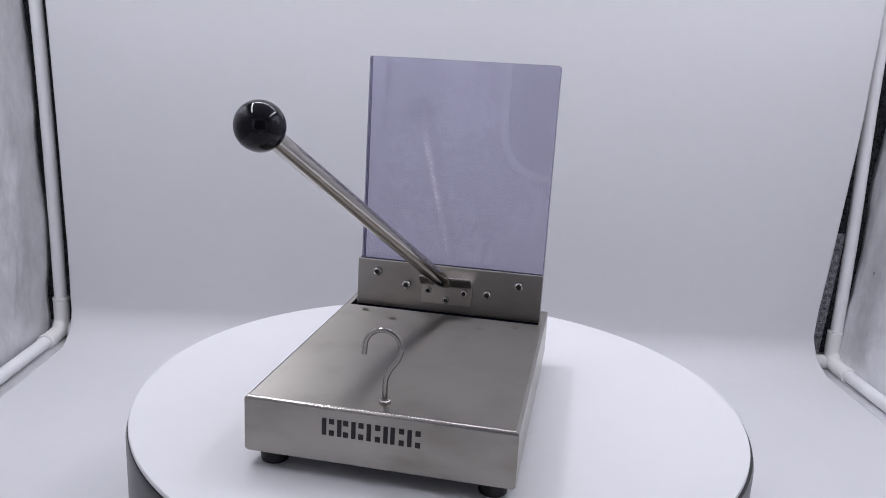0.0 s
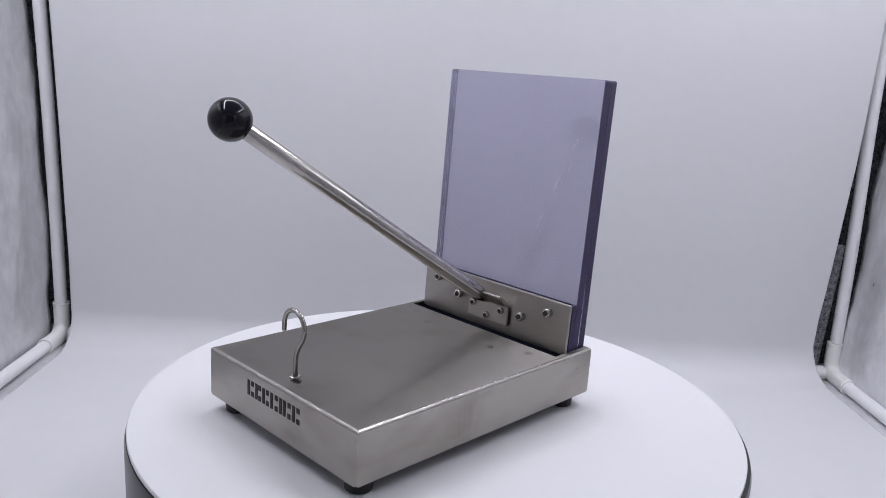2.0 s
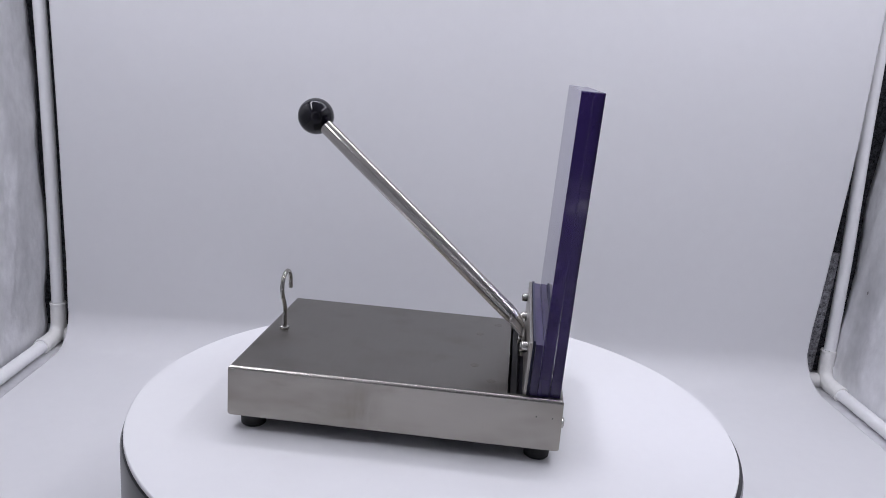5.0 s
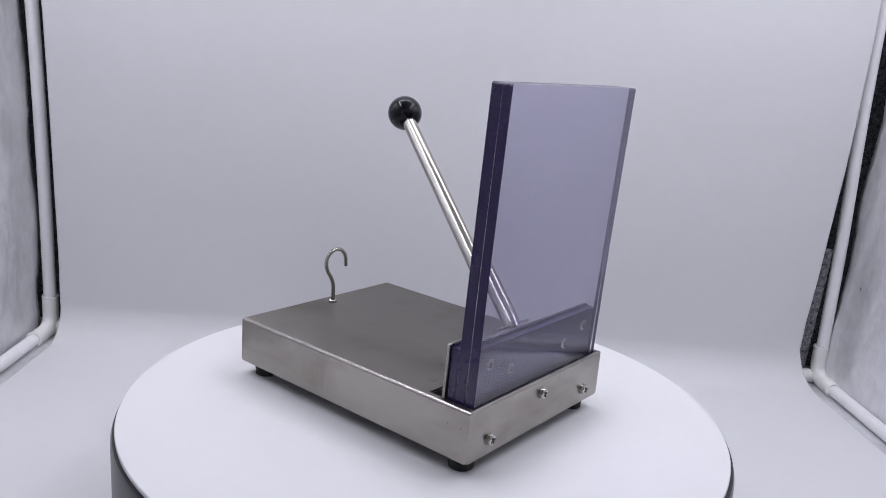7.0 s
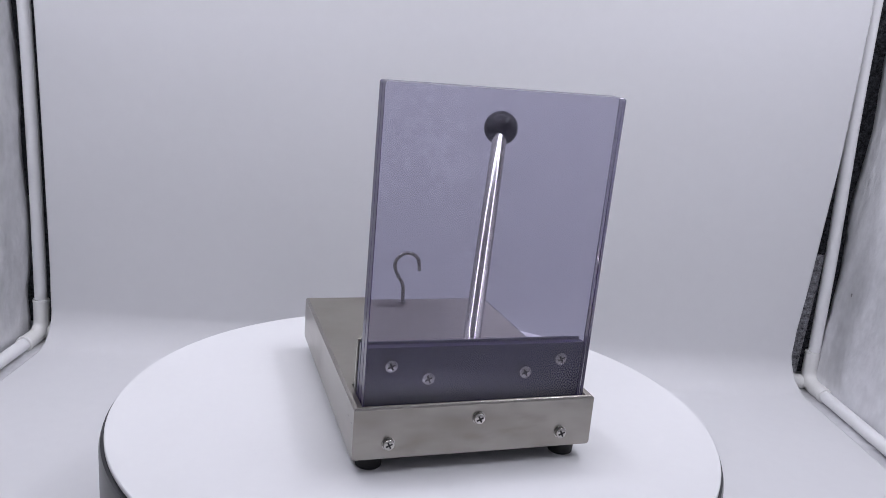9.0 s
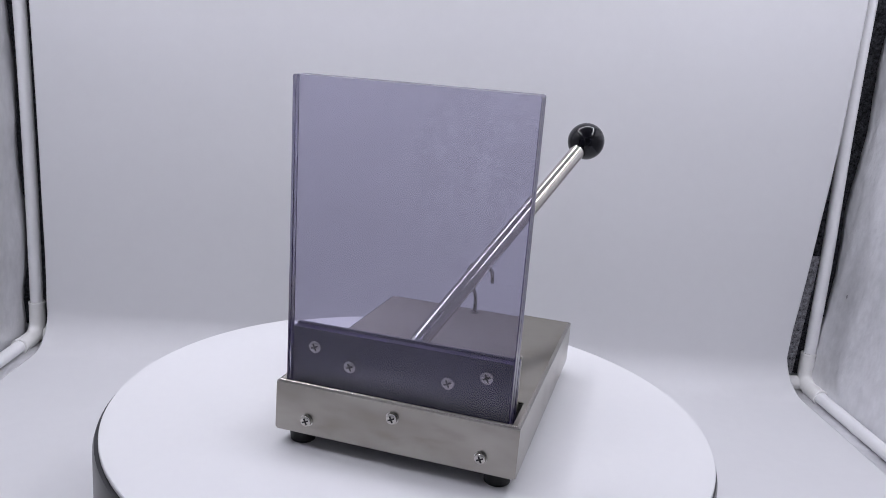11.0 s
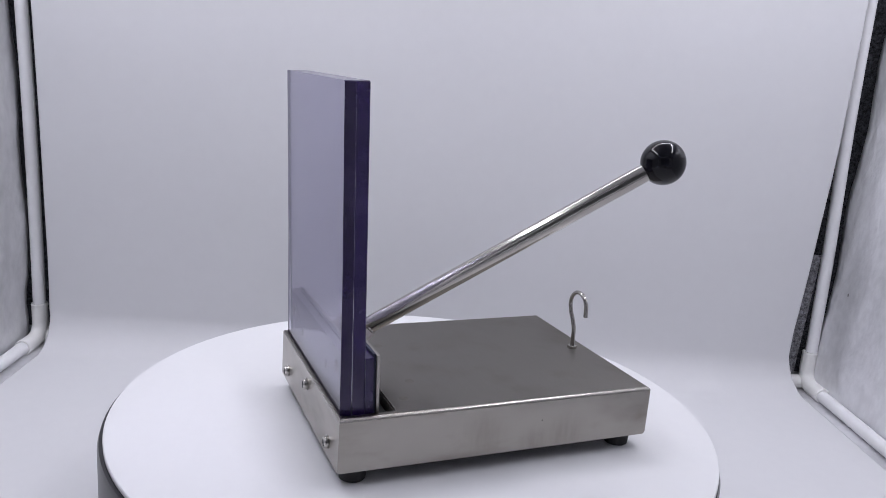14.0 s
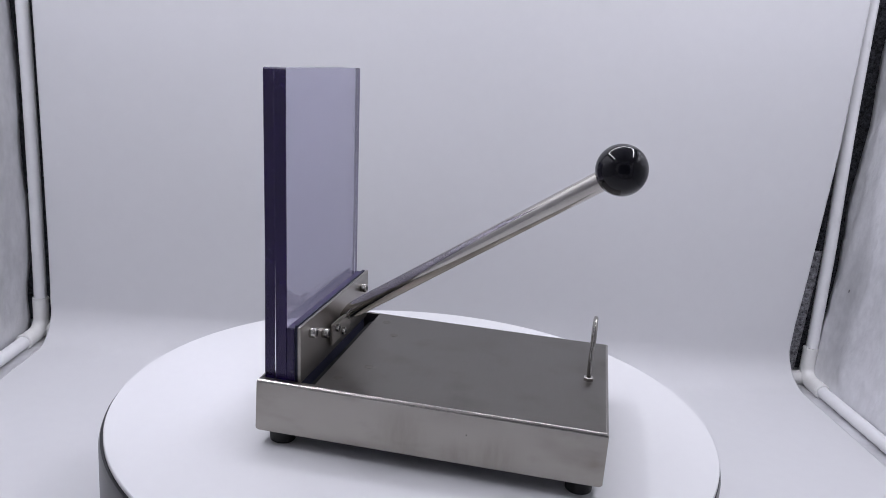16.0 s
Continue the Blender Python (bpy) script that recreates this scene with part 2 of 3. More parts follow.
def rounded(points, radius, steps=6):
    """A polyline with its inner corners rounded."""
    pts = [Vector(p) for p in points]
    out = [pts[0]]
    for a, b, c in zip(pts, pts[1:], pts[2:]):
        r1, r2 = min(radius, (a - b).length * 0.49), min(radius, (c - b).length * 0.49)
        p, q = b + (a - b).normalized() * r1, b + (c - b).normalized() * r2
        for k in range(steps + 1):
            s = k / steps
            out.append((1 - s) ** 2 * p + 2 * s * (1 - s) * b + s * s * q)
    return out + [pts[-1]]


def bent_plate(profile, x0, x1, thick, bm=None):
    """A strip of sheet metal: a profile in y and z, run from x0 to x1."""
    bm = bm or bmesh.new()
    pts = [Vector((0, y, z)) for y, z in profile]
    rows = []
    for i, p in enumerate(pts):
        d = (pts[min(i + 1, len(pts) - 1)] - pts[max(i - 1, 0)]).normalized()
        nrm = Vector((1, 0, 0)).cross(d).normalized() * thick
        rows.append([bm.verts.new((x, *(q.yz))) for q in (p, p + nrm) for x in (x0, x1)])
    for a, b in zip(rows, rows[1:]):
        for i, j in ((0, 1), (1, 3), (3, 2), (2, 0)):
            bm.faces.new((a[i], a[j], b[j], b[i]))
    for r in (rows[0], rows[-1]):
        bm.faces.new((r[0], r[1], r[3], r[2]))
    return bm


# ---------------------------------------------------------------- the light tent
def lean_left(h):
    """How far the tent's west side has sagged outwards at a height above its floor."""
    return -0.0095 * (min(max(h, 0), 0.64) / 0.58) ** 2.2


def bow_right(h):
    """How far the east upright stands from its foot's line at a height above the floor."""
    return float(np.interp(h, (0.03, 0.15, 0.25, 0.35, 0.45, 0.58, 1.19), (0.002, 0.0005, -0.001, -0.0048, -0.0085, -0.011, -0.016)))


def backdrop_sheet():
    """The white sheet: hung at the back, swept in a curve on to the floor, with uneven side edges."""
    prof, R = [], 0.062
    yb, zf = YB - 0.016, FLOOR + 0.003
    for k in range(25):
        prof.append((yb, TOP - 0.04 - (TOP - 0.04 - zf - R) * k / 24))
    for k in range(1, 15):
        a = math.pi / 2 * k / 14
        prof.append((yb - R + R * math.cos(a), zf + R - R * math.sin(a)))
    for k in range(1, 26):
        prof.append((yb - R - (yb - R - YF) * k / 25, zf))
    bm = bmesh.new()
    # narrow columns at both edges keep the sheet flat up to its rim
    across = [0.0, 0.002, 0.006] + [k / 40 for k in range(1, 40)] + [0.994, 0.998, 1.0]
    cols = len(across) - 1
    rows = []
    for i, (y, z) in enumerate(prof):
        if i < 25:
            s = min(1, max(0, (0.30 - z) / 0.36))
            xl = -0.6180 + lean_left(z - FLOOR) + 0.001 * s + 0.001 * math.exp(-((z + 0.03) / 0.06) ** 2)
            xr = float(np.interp(z, (-0.12, -0.06, 0.0, 0.07, 0.13, 0.237, 0.41, 1.0), (0.6640, 0.6650, 0.6703, 0.6742, 0.6772, 0.6832, 0.6860, 0.6880)))
        else:
            s = min(1, (i - 24) / 14)
            xl, xr = -0.6165 + 0.003 * s, 0.6640 + 0.016 * s
        row = []
        for j in range(cols + 1):
            x = xl + (xr - xl) * across[j]
            wv = 0.0035 * noise.noise(Vector((x * 2.1, z * 1.3 + y * 1.3, 3.7)))
            dy, dz = (wv, 0) if i < 25 else ((wv * 0.5, abs(wv) * 0.4) if i < 39 else (0, max(0, wv) * 0.5))
            row.append(bm.verts.new((x, y + dy, z + dz)))
        rows.append(row)
    for a, b in zip(rows, rows[1:]):
        for j in range(cols):
            bm.faces.new((a[j], a[j + 1], b[j + 1], b[j]))
    ob = part("backdrop", bm, SHEET, smooth=60)
    mod = ob.modifiers.new("thickness", "SOLIDIFY")
    mod.thickness, mod.offset = 0.0012, -1
    return tagged(ob, "white seamless backdrop sheet curving from back wall onto floor", "backdrop", kind="structure")


def crumpled(name, origin, u, v, nu, nv, depth, edge, label, mat, seed):
    """A slack sheet of fabric spanned by u and v, with creases; edge: how far its first side wavers."""
    o, u, v = Vector(origin), Vector(u), Vector(v)
    nrm = u.cross(v).normalized()
    bm = bmesh.new()
    rows = []
    for i in range(nu + 1):
        row = []
        for j in range(nv + 1):
            a, b = i / nu, j / nv
            p = o + u * a + v * b
            q = Vector((p.x * 5 + seed, p.y * 5, p.z * 2.2))
            h = noise.noise(q) + 0.6 * abs(noise.noise(q * 2.3)) + 0.4 * abs(noise.noise(q * 5.1)) + 0.12 * noise.noise(p * 60)
            w = edge * noise.noise(Vector((seed, b * 9, 2))) * max(0, 1 - a * 6)
            row.append(bm.verts.new(p + nrm * depth * h + u.normalized() * w))
        rows.append(row)
    for a, b in zip(rows, rows[1:]):
        for j in range(nv):
            bm.faces.new((a[j], a[j + 1], b[j + 1], b[j]))
    ob = part(name, bm, mat, smooth=50)
    mod = ob.modifiers.new("thickness", "SOLIDIFY")
    mod.thickness = 0.001
    return tagged(ob, label, "tent fabric", kind="structure")


backdrop_sheet()
H = TOP - FLOOR
crumpled("wall_west", (XL - 0.019, YB + 0.005, FLOOR), (0, YF - YB - 0.2, 0), (-0.018, 0, H), 130, 100, 0.010, 0.016,
         "crinkled silver reflective side wall of the light tent", SILVER, 1.0)
crumpled("wall_east", (XR + 0.012, YB + 0.005, FLOOR), (0, YF - YB - 0.2, 0), (0.045, 0, H), 130, 100, 0.010, 0.016,
         "crinkled silver reflective side wall with creases", SILVER, 7.0)
crumpled("wall_north", (XL - 0.08, YB + 0.080, FLOOR - 0.005), (XR - XL + 0.16, 0, 0), (0, 0, H + 0.005), 90, 60, 0.006, 0.0,
         "black coated cloth back of the tent behind the sheet", BLACK_CLOTH, 4.0)
# added strip that carries the black cloth's painted glare
crumpled("wall_sheen", (0.664, YB + 0.004, -0.150), (0.024, 0, 0), (0.010, 0, 0.22), 18, 80, 0.004, 0.004,
         "added crinkled grey strip for the black cloth's sheen beside the white sheet", SHEEN, 9.0)
tagged(part("floor", box(XL - 0.08, XR + 0.08, YF - 0.6, YB + 0.085, FLOOR - 0.03, FLOOR), SILVER),
       "silver fabric floor under the white sheet", "floor", kind="structure")
tagged(part("ceiling", box(XL - 0.08, XR + 0.08, YF - 0.22, YB + 0.085, TOP, TOP + 0.01), SILVER),
       "silver reflective tent ceiling", "ceiling", kind="structure")


def front_wall():
    """The tent's front, with the round-cornered opening through which the camera looks."""
    bm = bmesh.new()
    y0, y1 = YF - 0.206, YF - 0.200
    hole = [Vector((x, 0, z)) for x, z in ((0.06, 0.125), (-0.322, 0.125), (-0.322, 0.80), (0.42, 0.80), (0.42, 0.125), (0.06, 0.125))]
    hole = rounded(hole, 0.14, 10)[:-1]
    fine = []
    for p, q in zip(hole, hole[1:] + hole[:1]):
        k = max(1, int((q - p).length / 0.018))
        fine += [p.lerp(q, i / k) for i in range(k)]
    edge = []
    for p in fine:
        d = Vector((p.x - 0.05, 0, p.z - 0.45))
        k = min((abs((XR + 0.08 - 0.05) / d.x) if d.x else 9e9), (abs((XL - 0.08 - 0.05) / d.x) if d.x else 9e9),
                ((TOP - 0.45) / d.z if d.z > 0 else ((FLOOR - 0.45) / d.z if d.z else 9e9)))
        edge.append(Vector((0.05 + d.x * k, 0, 0.45 + d.z * k)))
    # slack folds in the cloth, and a rolled hem round the opening
    steps = 26
    rings = []
    for i in range(steps + 1):
        f = i / steps
        ring = []
        for p, q in zip(edge, fine):
            c = p.lerp(q, f)
            w = noise.noise(Vector((c.x * 6, 1.3, c.z * 1.4))) + 0.35 * noise.noise(Vector((c.x * 11, 5.1, c.z * 4)))
            ring.append(bm.verts.new((c.x, y1 + 0.045 * w * min(1, 5 * f) * min(1, 6 * (1 - f)), c.z)))
        rings.append(ring)
    for dy, out in ((0.016, 0.004), (0.026, 0.012), (0.016, 0.020)):
        rings.insert(len(rings) - 1, [bm.verts.new((q.x + (p.x - q.x) * (0.024 - out) / max(0.03, (p - q).length), y1 + dy,
                                                    q.z + (p.z - q.z) * (0.024 - out) / max(0.03, (p - q).length))) for p, q in zip(edge, fine)])
    rings += [[bm.verts.new((p.x, y0, p.z)) for p in ring] for ring in (fine, edge)]
    n = len(fine)
    for a, c in zip(rings, rings[1:]):
        for k in range(n):
            bm.faces.new((a[k], a[(k + 1) % n], c[(k + 1) % n], c[k]))
    wall = tagged(part("wall_south", bm, FRONT_CLOTH, smooth=60), "slack silver fabric front of the tent with an opening", "tent fabric", kind="structure")
    ring = [(p.x, y1 + 0.016 + 0.006 * noise.noise(Vector((p.x * 9, 2.2, p.z * 9))), p.z) for p in fine]
    part("hem", tube(ring + ring[:1], 0.011, 12), HEM, wall, "glossy white bound hem", smooth=60)
    return wall


front_wall()
tagged(part("room_wall", box(-2, 2, -3.0, -2.95, FLOOR - 0.8, 2.0), ROOM), "plain dim room wall outside the tent", "wall", kind="structure")


def tent_frame():
    root = tagged(new("tent_frame"), "white plastic pipe frame holding the light tent", "tent frame")
    root.location = (0, 0, FLOOR)
    r, z = 0.0103, 0.0110
    for sx, x in ((1, XL), (-1, XR)):
        # both uprights bow a little under the fabric's pull
        hs = [z + 0.03 + (H - 0.05 - z) * k / 24 for k in range(25)]
        bow = [(x + (bow_right(h) if x > 0 else lean_left(h)), YB, h) for h in hs]
        part("upright_pipe", tube(bow, r, 24), PIPE, root, smooth=40)
        part("side_pipe", tube([(x, YB - 0.03, z), (x, YF - 0.1, z)], r, 24), PIPE, root, smooth=40)
        part("top_pipe", tube([(x, YB - 0.03, H - 0.015), (x, YF - 0.1, H - 0.015)], r, 24), PIPE, root, smooth=40)
        bm = tube(rounded([(x, YB, z + 0.058), (x, YB, z), (x, YB - 0.066, z)], 0.030, 8), r + 0.0026, 24)
        el = part("elbow", bm, FITTING, root, "white plastic corner fitting", smooth=40)
        part("collar", lathe([(r + 0.0026, 0), (r + 0.0033, 0.001), (r + 0.0033, 0.006), (r + 0.0026, 0.007)], 24,
                             along((x, YB - 0.060, z), (0, -1, 0))), FITTING, el, smooth=40)
        part("collar", lathe([(r + 0.0026, 0), (r + 0.0030, 0.001), (r + 0.0030, 0.004), (r + 0.0026, 0.005)], 24,
                             along((x, YB, z + 0.053), (0, 0, 1))), FITTING, el, smooth=40)
        part("socket", tube([(x, YB, z), (x + sx * 0.055, YB, z)], r + 0.0026, 24), FITTING, el, smooth=40)
    part("back_pipe", tube([(XL + 0.05, YB, z), (XR - 0.05, YB, z)], r, 24), PIPE, root, smooth=40)
    part("back_pipe", tube([(XL, YB, H - 0.015), (XR, YB, H - 0.015)], r, 24), PIPE, root, smooth=40)
    return root


tent_frame()


def led_strip(x, y, sx, sy):
    root = tagged(new("led_strip_light"), "slim white LED strip light fixed under the tent ceiling", "lamp", group="LED strips of the tent")
    root.location = (x, y, TOP - 0.03)
    part("housing", box(-sx / 2, sx / 2, -sy / 2, sy / 2, 0, 0.03, 0.003), PIPE, root)
    part("diffuser", box(-sx / 2 + 0.003, sx / 2 - 0.003, -sy / 2 + 0.003, sy / 2 - 0.003, -0.005, 0), LED, root)


for led in LEDS:
    led_strip(*led[:4])


# ---------------------------------------------------------------- the turntable
TABLE = -0.0047   # height of its white top


def turntable():
    root = tagged(new("turntable"), "round motorised turntable with white top and black side", "turntable")
    part("body", lathe([(0.290, FLOOR + 0.004 - TABLE), (0.3035, FLOOR + 0.012 - TABLE), (0.3045, -0.010), (0.3030, -0.005), (0, -0.005)], 160), TABLE_SIDE, root,
         "satin black side", smooth=30)
    part("top_disc", lathe([(0.3000, -0.0048), (0.3009, -0.004), (0.3009, -0.0008), (0.3002, 0.0), (0, 0.0)], 160,
                           Matrix.Translation((-0.0008, -0.0012, 0))), TABLE_TOP, root, "matt white round top", smooth=30)
    return root


table = turntable()

# ---------------------------------------------------------------- the hand press
W, L, ZT, ZB = 0.2215, 0.3045, 0.0567, 0.0100   # the steel base: width, length, top and lower edge
CROWN = ZT + 0.0012                             # the top sheet's outer face
HALF, NEAR, REAR = 0.1117, -0.0012, L + 0.0013   # outer faces of its walls: half width, front, rear
PIVOT = (-0.0183, -0.1857)                      # its front edge's middle, from the table's axis
MID = L / 2

press = tagged(new("hand_press"), "stainless steel hand press with violet clear splash guard and black-knobbed lever", "hand press")
SHIFT = Matrix.Translation((0, -MID, 0))


def pt(name, bm, mats, parent=None, label="", smooth=None):
    bmesh.ops.transform(bm, matrix=SHIFT, verts=bm.verts)
    return part(name, bm, mats, parent or press, label, smooth)


def base_shell():
    """A folded box of sheet steel, open below, with a slot in its top for the guard."""
    bm = bmesh.new()
    x0, x1, y0, y1 = -HALF, HALF, NEAR, REAR
    s = (-0.1045, 0.1045, 0.2545, 0.3030)
    cs = [Vector(p) for p in ((x0, y0, 0), (x1, y0, 0), (x1, y1, 0), (x0, y1, 0))]
    rr = 0.0032
    hi = [bm.verts.new((c.x, c.y, CROWN)) for c in cs]
    lo = [bm.verts.new((c.x, c.y, ZB + rr)) for c in cs]
    sl = [bm.verts.new(p) for p in ((s[0], s[2], CROWN), (s[1], s[2], CROWN), (s[1], s[3], CROWN), (s[0], s[3], CROWN))]
    for i in range(4):
        j = (i + 1) % 4
        d = (cs[j] - cs[i]).normalized()
        # each wall's lower corners are rounded off
        low = []
        for c, way, angles in ((cs[i], d, (20, 45, 70, 90)), (cs[j], -d, (90, 70, 45, 20))):
            for a in angles:
                q = c + way * rr * (1 - math.cos(radians(a)))
                low.append(bm.verts.new((q.x, q.y, ZB + rr * (1 - math.sin(radians(a))))))
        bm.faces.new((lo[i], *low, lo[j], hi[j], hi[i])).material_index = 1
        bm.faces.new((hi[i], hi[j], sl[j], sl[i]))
    weight = bm.edges.layers.float.new("bevel_weight_edge")
    for i in range(4):
        bm.edges.get((hi[i], hi[(i + 1) % 4]))[weight] = 1.0
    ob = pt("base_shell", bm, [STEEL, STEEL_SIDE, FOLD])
    b = ob.modifiers.new("fold", "BEVEL")
    b.width, b.segments, b.limit_method = 0.0056, 8, "WEIGHT"
    b.material = 2
    m = ob.modifiers.new("sheet", "SOLIDIFY")
    m.thickness, m.offset = 0.0012, -1
    return ob


shell = base_shell()
pt("bottom_plate", box(-W / 2 + 0.004, W / 2 - 0.004, 0.004, L - 0.004, 0.0140, 0.0155), HOLLOW)
pt("inner_rail", box(-0.100, 0.100, 0.2575, 0.2645, 0.030, 0.0500, 0.001), RAIL, None, "steel rail inside the slot, coloured dark for the slot's shade")
pt("slot_flange", box(-0.1040, 0.1040, 0.2540, 0.2552, 0.0300, ZT - 0.0008), PLATE, shell, "steel flange folded down along the slot")

# lettering on the front, as plain bars
x = -0.0455
for wide in (0.0115, 0.0105, 0.0115, 0.0125, 0.0045, 0.0125, 0.0120):
    z0, z1 = 0.0333, 0.0478
    bm = box(x, x + min(wide, 0.0036), NEAR - 0.0004, NEAR + 0.0006, z0, z1)
    if wide > 0.006:
        box(x + wide - 0.0056, x + wide - 0.0014, NEAR - 0.0004, NEAR + 0.0006, z0, z0 + 0.0046, bm=bm)
        box(x + wide - 0.0056, x + wide - 0.0014, NEAR - 0.0004, NEAR + 0.0006, z1 - 0.0046, z1, bm=bm)
    pt("lettering_bar", bm, INK, shell, "dark cut lettering bar")
    x += wide + 0.0012

# four plugged holes in the top
for hx, hy in ((-0.0825, 0.2405), (-0.0468, 0.2220), (0.0458, 0.2220), (0.0820, 0.2395)):
    bm = lathe([(0.0043, -0.0006), (0.0043, 0.00012), (0, 0.00012)], 20, Matrix.Translation((hx, hy, CROWN)))
    pt("plugged_hole", bm, PLUG, shell, "dark plugged screw hole", smooth=30)

# small punch marks in the side walls
for dx, dy, dz in ((-1, 0.1158, 0.0372), (1, 0.2828, 0.0412), (1, 0.2973, 0.0409)):
    bm = lathe([(0.0006, -0.0003), (0.0006, 0.0001), (0, 0.0001)], 10, along((dx * HALF, dy, dz), (dx, 0, 0)))
    pt("punch_mark", bm, HOLLOW, shell, "tiny dark punch mark")

# rubber feet
for fx in (-0.0930, 0.0926):
    for fy in (0.0176, 0.2869):
        bm = lathe([(0.0106, TABLE), (0.0115, TABLE + 0.0008), (0.0128, ZB + 0.0015), (0.0128, ZB + 0.003), (0, ZB + 0.003)], 28, Matrix.Translation((fx, fy, 0)))
        pt("foot", bm, RUBBER, None, "round black rubber foot", smooth=35)


def screw(name, p, d, radius, height, parent, recess="cross", mat=BOLT):
    """A screw head standing at p along d, with a dark recess in its end."""
    m = along(p, d)
    e = radius * 0.18
    head = pt(name, lathe([(radius, 0), (radius, height - e), (radius - e * 0.4, height - e * 0.3), (radius - e, height), (0, height)], 20, m), mat, parent, smooth=35)
    if recess == "cross":
        bm = box(-radius * 0.62, radius * 0.62, -radius * 0.13, radius * 0.13, height - 0.0002, height + 0.0003, m=m @ pose(0, 0, 0, 0, 0, 25))
        box(-radius * 0.13, radius * 0.13, -radius * 0.62, radius * 0.62, height - 0.0002, height + 0.0004, bm=bm, m=m @ pose(0, 0, 0, 0, 0, 25))
    else:
        bm = lathe([(radius * 0.62, height - 0.0002), (radius * 0.62, height + 0.0004), (0, height + 0.0002)], 6, m)
    pt("recess", bm, HOLLOW, head)
    return head


# screws in the base's rear face
for bx, bz in ((-0.0808, 0.0240), (0.0, 0.0432), (0.0805, 0.0240)):
    washer = pt("washer", lathe([(0.0059, 0), (0.0059, 0.0009), (0, 0.0009)], 20, along((bx, REAR, bz), (0, 1, 0))), BOLT, None, smooth=35)
    screw("screw", (bx, REAR + 0.0009, bz), (0, 1, 0), 0.0051, 0.0034, press)


# ---------------------------------------------------------------- guard and bracket
def leaning(y, angle):
    """A frame standing at y on the base's top and leaning back: its y axis is the sheet's depth, its z axis runs up the sheet."""
    return Matrix.Translation((0, y, ZT)) @ pose(0, 0, 0, -angle)


FRONT = leaning(0.2816, 2.15)


def clear_sheet(name, x0, x1, rows, thick, label):
    """A clear sheet in the leaning frame: rows of (rear face's depth, height up the sheet)."""
    bm = bent_plate(rows, x0, x1, thick)
    bmesh.ops.recalc_face_normals(bm, faces=bm.faces)
    top = max(v.co.z for v in bm.verts)
    if name != "spacer_block":
        # the top corners are rounded off, and the upright arrises are broken
        corners = [e for e in bm.edges if all(v.co.z > top - 1e-5 for v in e.verts) and abs(e.verts[0].co.x - e.verts[1].co.x) < 1e-5]
        bmesh.ops.bevel(bm, geom=corners, offset=0.0026, segments=4, affect="EDGES", profile=0.5)
        bm.normal_update()
        arris = [e for e in bm.edges if len(e.link_faces) == 2 and e.calc_face_angle(0) > radians(60) and min(v.co.z for v in e.verts) < top - 0.004]
        bmesh.ops.bevel(bm, geom=arris, offset=0.0006, segments=1, affect="EDGES", profile=0.5)
    bm.normal_update()
    for f in bm.faces:
        f.material_index = 0 if abs(f.normal.y) > 0.9 else 1
        if (name == "rear_sheet" and f.normal.y < -0.9):
            f.material_index = 2
        if name == "spacer_block" and abs(f.normal.y) > 0.9:
            f.material_index = 3
    bmesh.ops.transform(bm, matrix=FRONT, verts=bm.verts)
    ob = pt(name, bm, [CLEAR, EDGE, CONTACT, SPACER], None, label)
    ob.visible_shadow = False
    return ob


PX, TALL = 0.0013, 0.2713
clear_sheet("front_sheet", PX - 0.1025, PX + 0.1025, [(0.0106, -0.034), (0.0106, TALL)], 0.0106, "thick violet clear plastic sheet with dark sawn edges")
# the rear sheet stands a little away from the front one towards its foot
clear_sheet("rear_sheet", PX - 0.1025, PX + 0.1025, [(0.0214, -0.034), (0.0200, 0.115), (0.0200, TALL)], 0.00935, "thick violet clear plastic sheet with dark sawn edges")
clear_sheet("spacer_block", PX - 0.1028, PX + 0.1028, [(-0.0003, -0.034), (-0.0003, 0.0490)], 0.0067, "dark violet plastic spacer block")
pt("gasket", box(PX - 0.101, PX + 0.101, -0.0095, -0.0072, -0.034, 0.0514, m=FRONT), GASKET, None, "dark packing strip")
KX, KF = 0.0020, -0.0128
bracket = pt("bracket_plate", box(KX - 0.1033, KX + 0.1033, KF, KF + 0.0031, -0.0020, 0.0505, 0.0008, m=FRONT), PLATE, None, "brushed steel clamping plate")
OUT, BACK = FRONT.to_3x3() @ Vector((0, -1, 0)), FRONT.to_3x3() @ Vector((0, 1, 0))
for sx, sz in ((-0.0775, 0.0948), (-0.0440, 0.0832), (0.0462, 0.0808), (0.0800, 0.0938)):
    screw("socket_screw", FRONT @ Vector((sx, KF, sz - ZT)), OUT, 0.0047, 0.0062, press, "hex")
    screw("countersunk_screw", FRONT @ Vector((sx, 0.0106, sz - ZT - 0.0025)), BACK, 0.0056, 0.0004, press)

# ---------------------------------------------------------------- lever and its mount
bm = box(-0.0272, 0.0295, 0.2652, 0.2677, 0.0655, 0.0870, 0.0006, 1)
for e0, e1 in ((-0.0272, -0.0120), (0.0055, 0.0295)):
    bent_plate([(0.2652, 0.0868), (0.2646, 0.0888), (0.2630, 0.0905), (0.2535, 0.0998)], e0, e1, 0.0024, bm)
mount = pt("lever_mount", bm, MOUNT, None, "bent steel lever mount with two ears")
for e0, e1 in ((-0.0268, -0.0122), (0.0057, 0.0291)):
    pt("ear_lip", tube([(e0, 0.2528, 0.0994), (e1, 0.2528, 0.0994)], 0.0015, 12), FOLD, mount, "burnished lip of the ear", smooth=40)
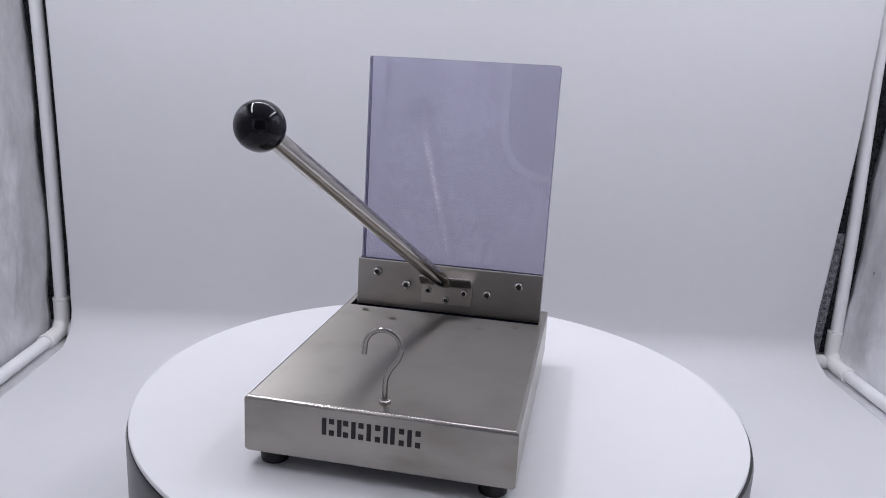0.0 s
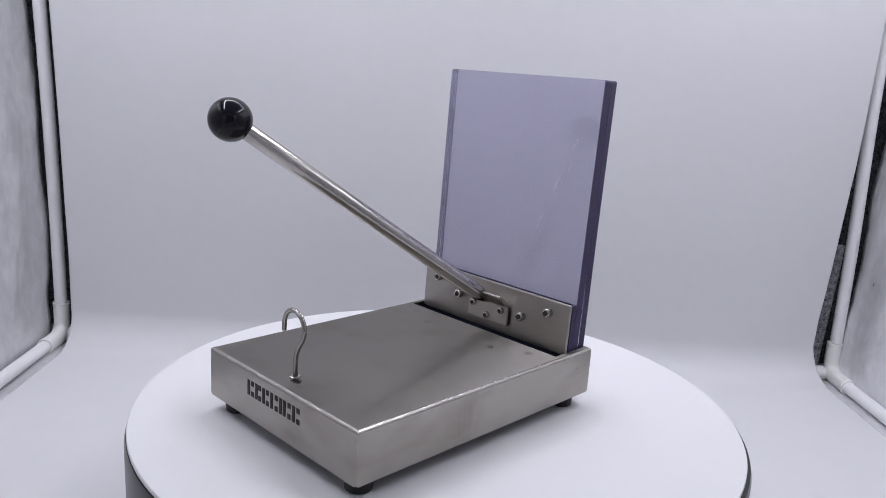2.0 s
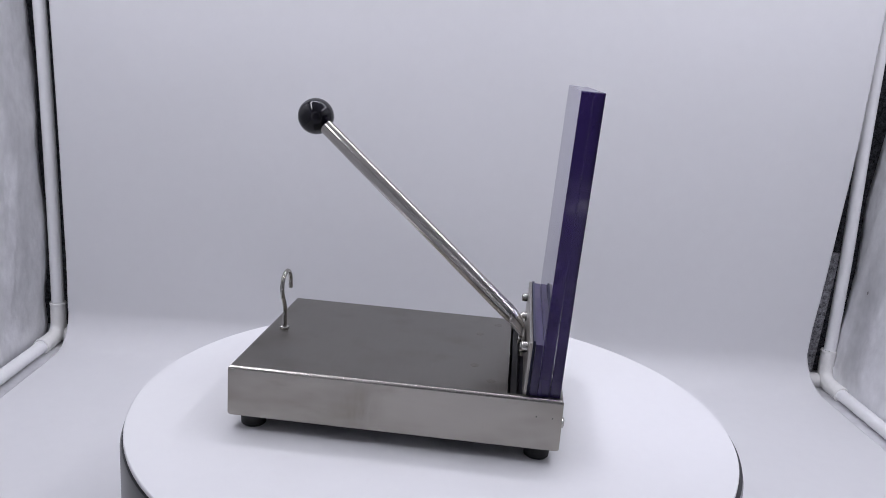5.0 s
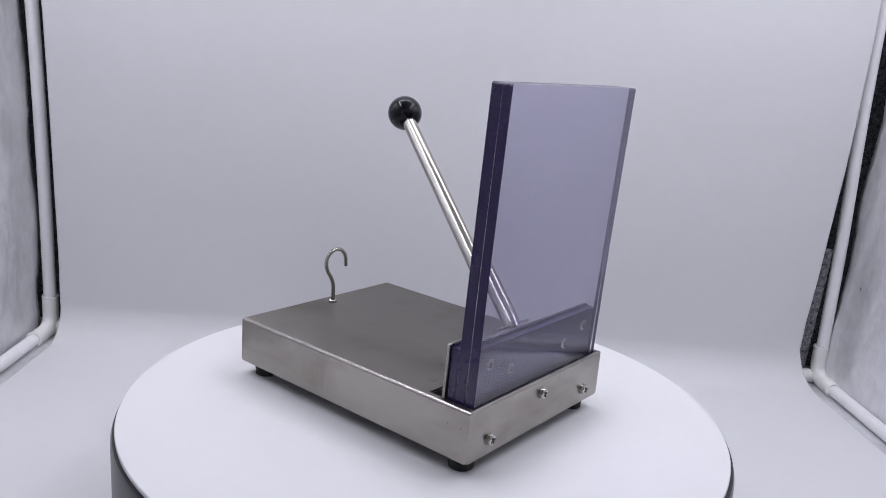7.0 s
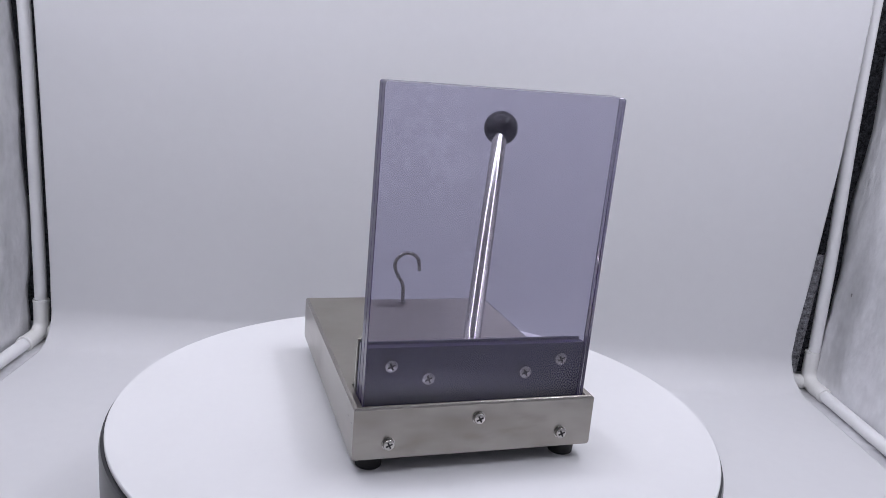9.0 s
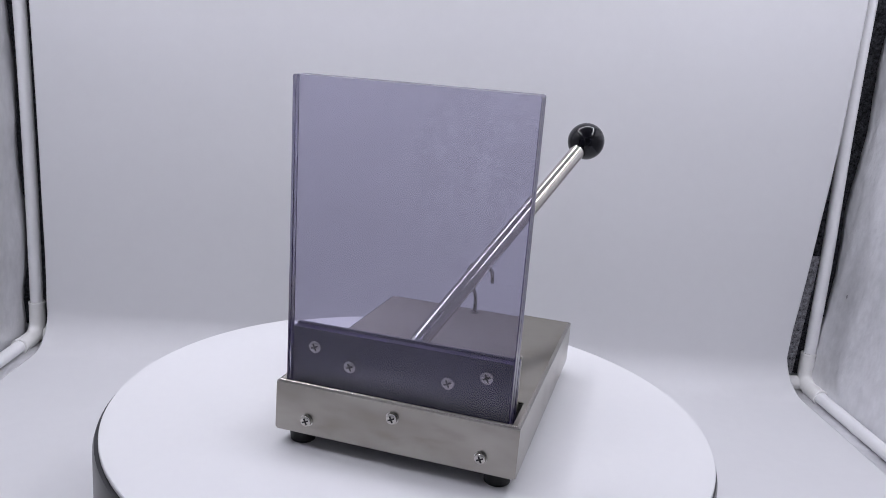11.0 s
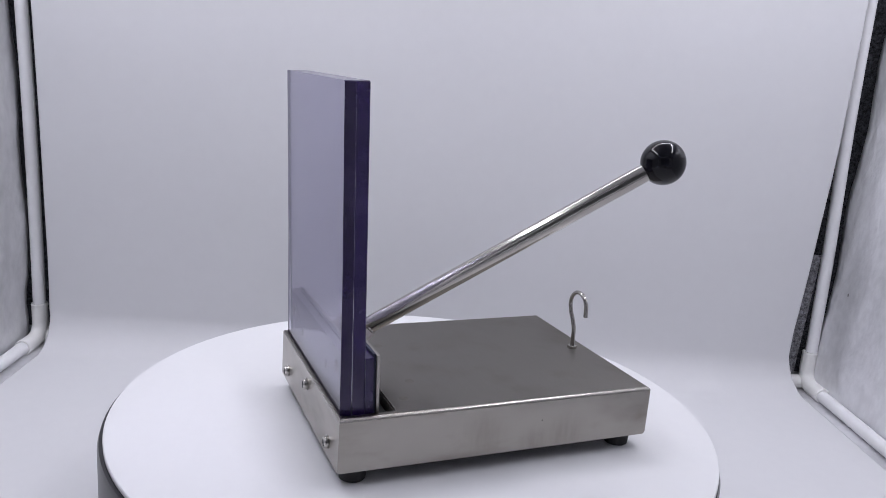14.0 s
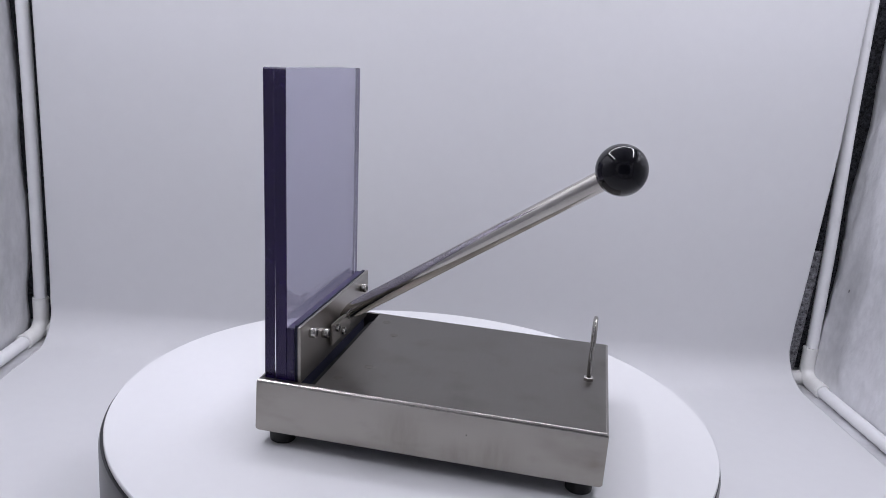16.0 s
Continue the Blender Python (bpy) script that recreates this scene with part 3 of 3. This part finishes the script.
for mx, mz in ((-0.0185, 0.0812), (0.0212, 0.0814), (0.0015, 0.0716)):
    screw("mount_bolt", (mx, 0.2652, mz), (0, -1, 0), 0.0037, 0.0036, mount, "hex")
REACH = (BALL - ROOT).length - 0.016
lever = pt("lever", lathe([(0.0024, -0.0060), (0.0058, 0.0030), (0.0076, 0.0100), (0.0083, 0.0180), (0.0083, REACH)], 40, along(ROOT, AXIS)), ROD, None,
           "polished steel lever rod tapering at its welded foot", smooth=40)
prof = [(0.0, -0.0202)]
for k in range(1, 28):
    a = math.pi * k / 28
    prof.append((0.0202 * math.sin(a), -0.0202 * math.cos(a)))
prof.append((0.0, 0.0202))
pt("knob", lathe(prof, 48, along(BALL, AXIS)), KNOB, lever, "glossy black ball knob", smooth=60)

# ---------------------------------------------------------------- hook
HX, HY, HZ = 0.0004, 0.0182, CROWN
path = [(HX, HY, HZ), (HX - 0.0002, HY, HZ + 0.014), (HX + 0.0002, HY, HZ + 0.022), (HX + 0.0040, HY, HZ + 0.0305), (HX + 0.0095, HY, HZ + 0.038)]
cx, cz, cr = -0.0025, HZ + 0.0475, 0.0150
for k in range(0, 21):
    a = radians(-28 + 210 * k / 20)
    path.append((cx + cr * math.cos(a), HY, cz + cr * math.sin(a)))
path.append((cx - cr - 0.0005, HY, HZ + 0.0405))
hook = pt("hook", tube(rounded(path, 0.004, 3), 0.0022, 14), WIRE, None, "bent steel wire hook", smooth=50)
pt("hook_nut", lathe([(0.0050, 0), (0.0050, 0.0030), (0.0042, 0.0036), (0, 0.0036)], 6, Matrix.Translation((HX, HY, HZ))), BOLT, hook)


# ---------------------------------------------------------------- what moves
def motions():
    steps = [k * 0.5 for k in range(33)]
    walk(table, [(t, pose(-0.001, 0.0085, TABLE, 0, 0, turn(t))) for t in steps])
    centre = Vector((PIVOT[0], PIVOT[1] + MID, 0))
    rows = []
    for t in steps:
        c = pose(0, 0, 0, 0, 0, turn(t)) @ centre
        rows.append((t, pose(c.x, c.y, 0, 0, 0, turn(t))))
    walk(press, rows)


motions()
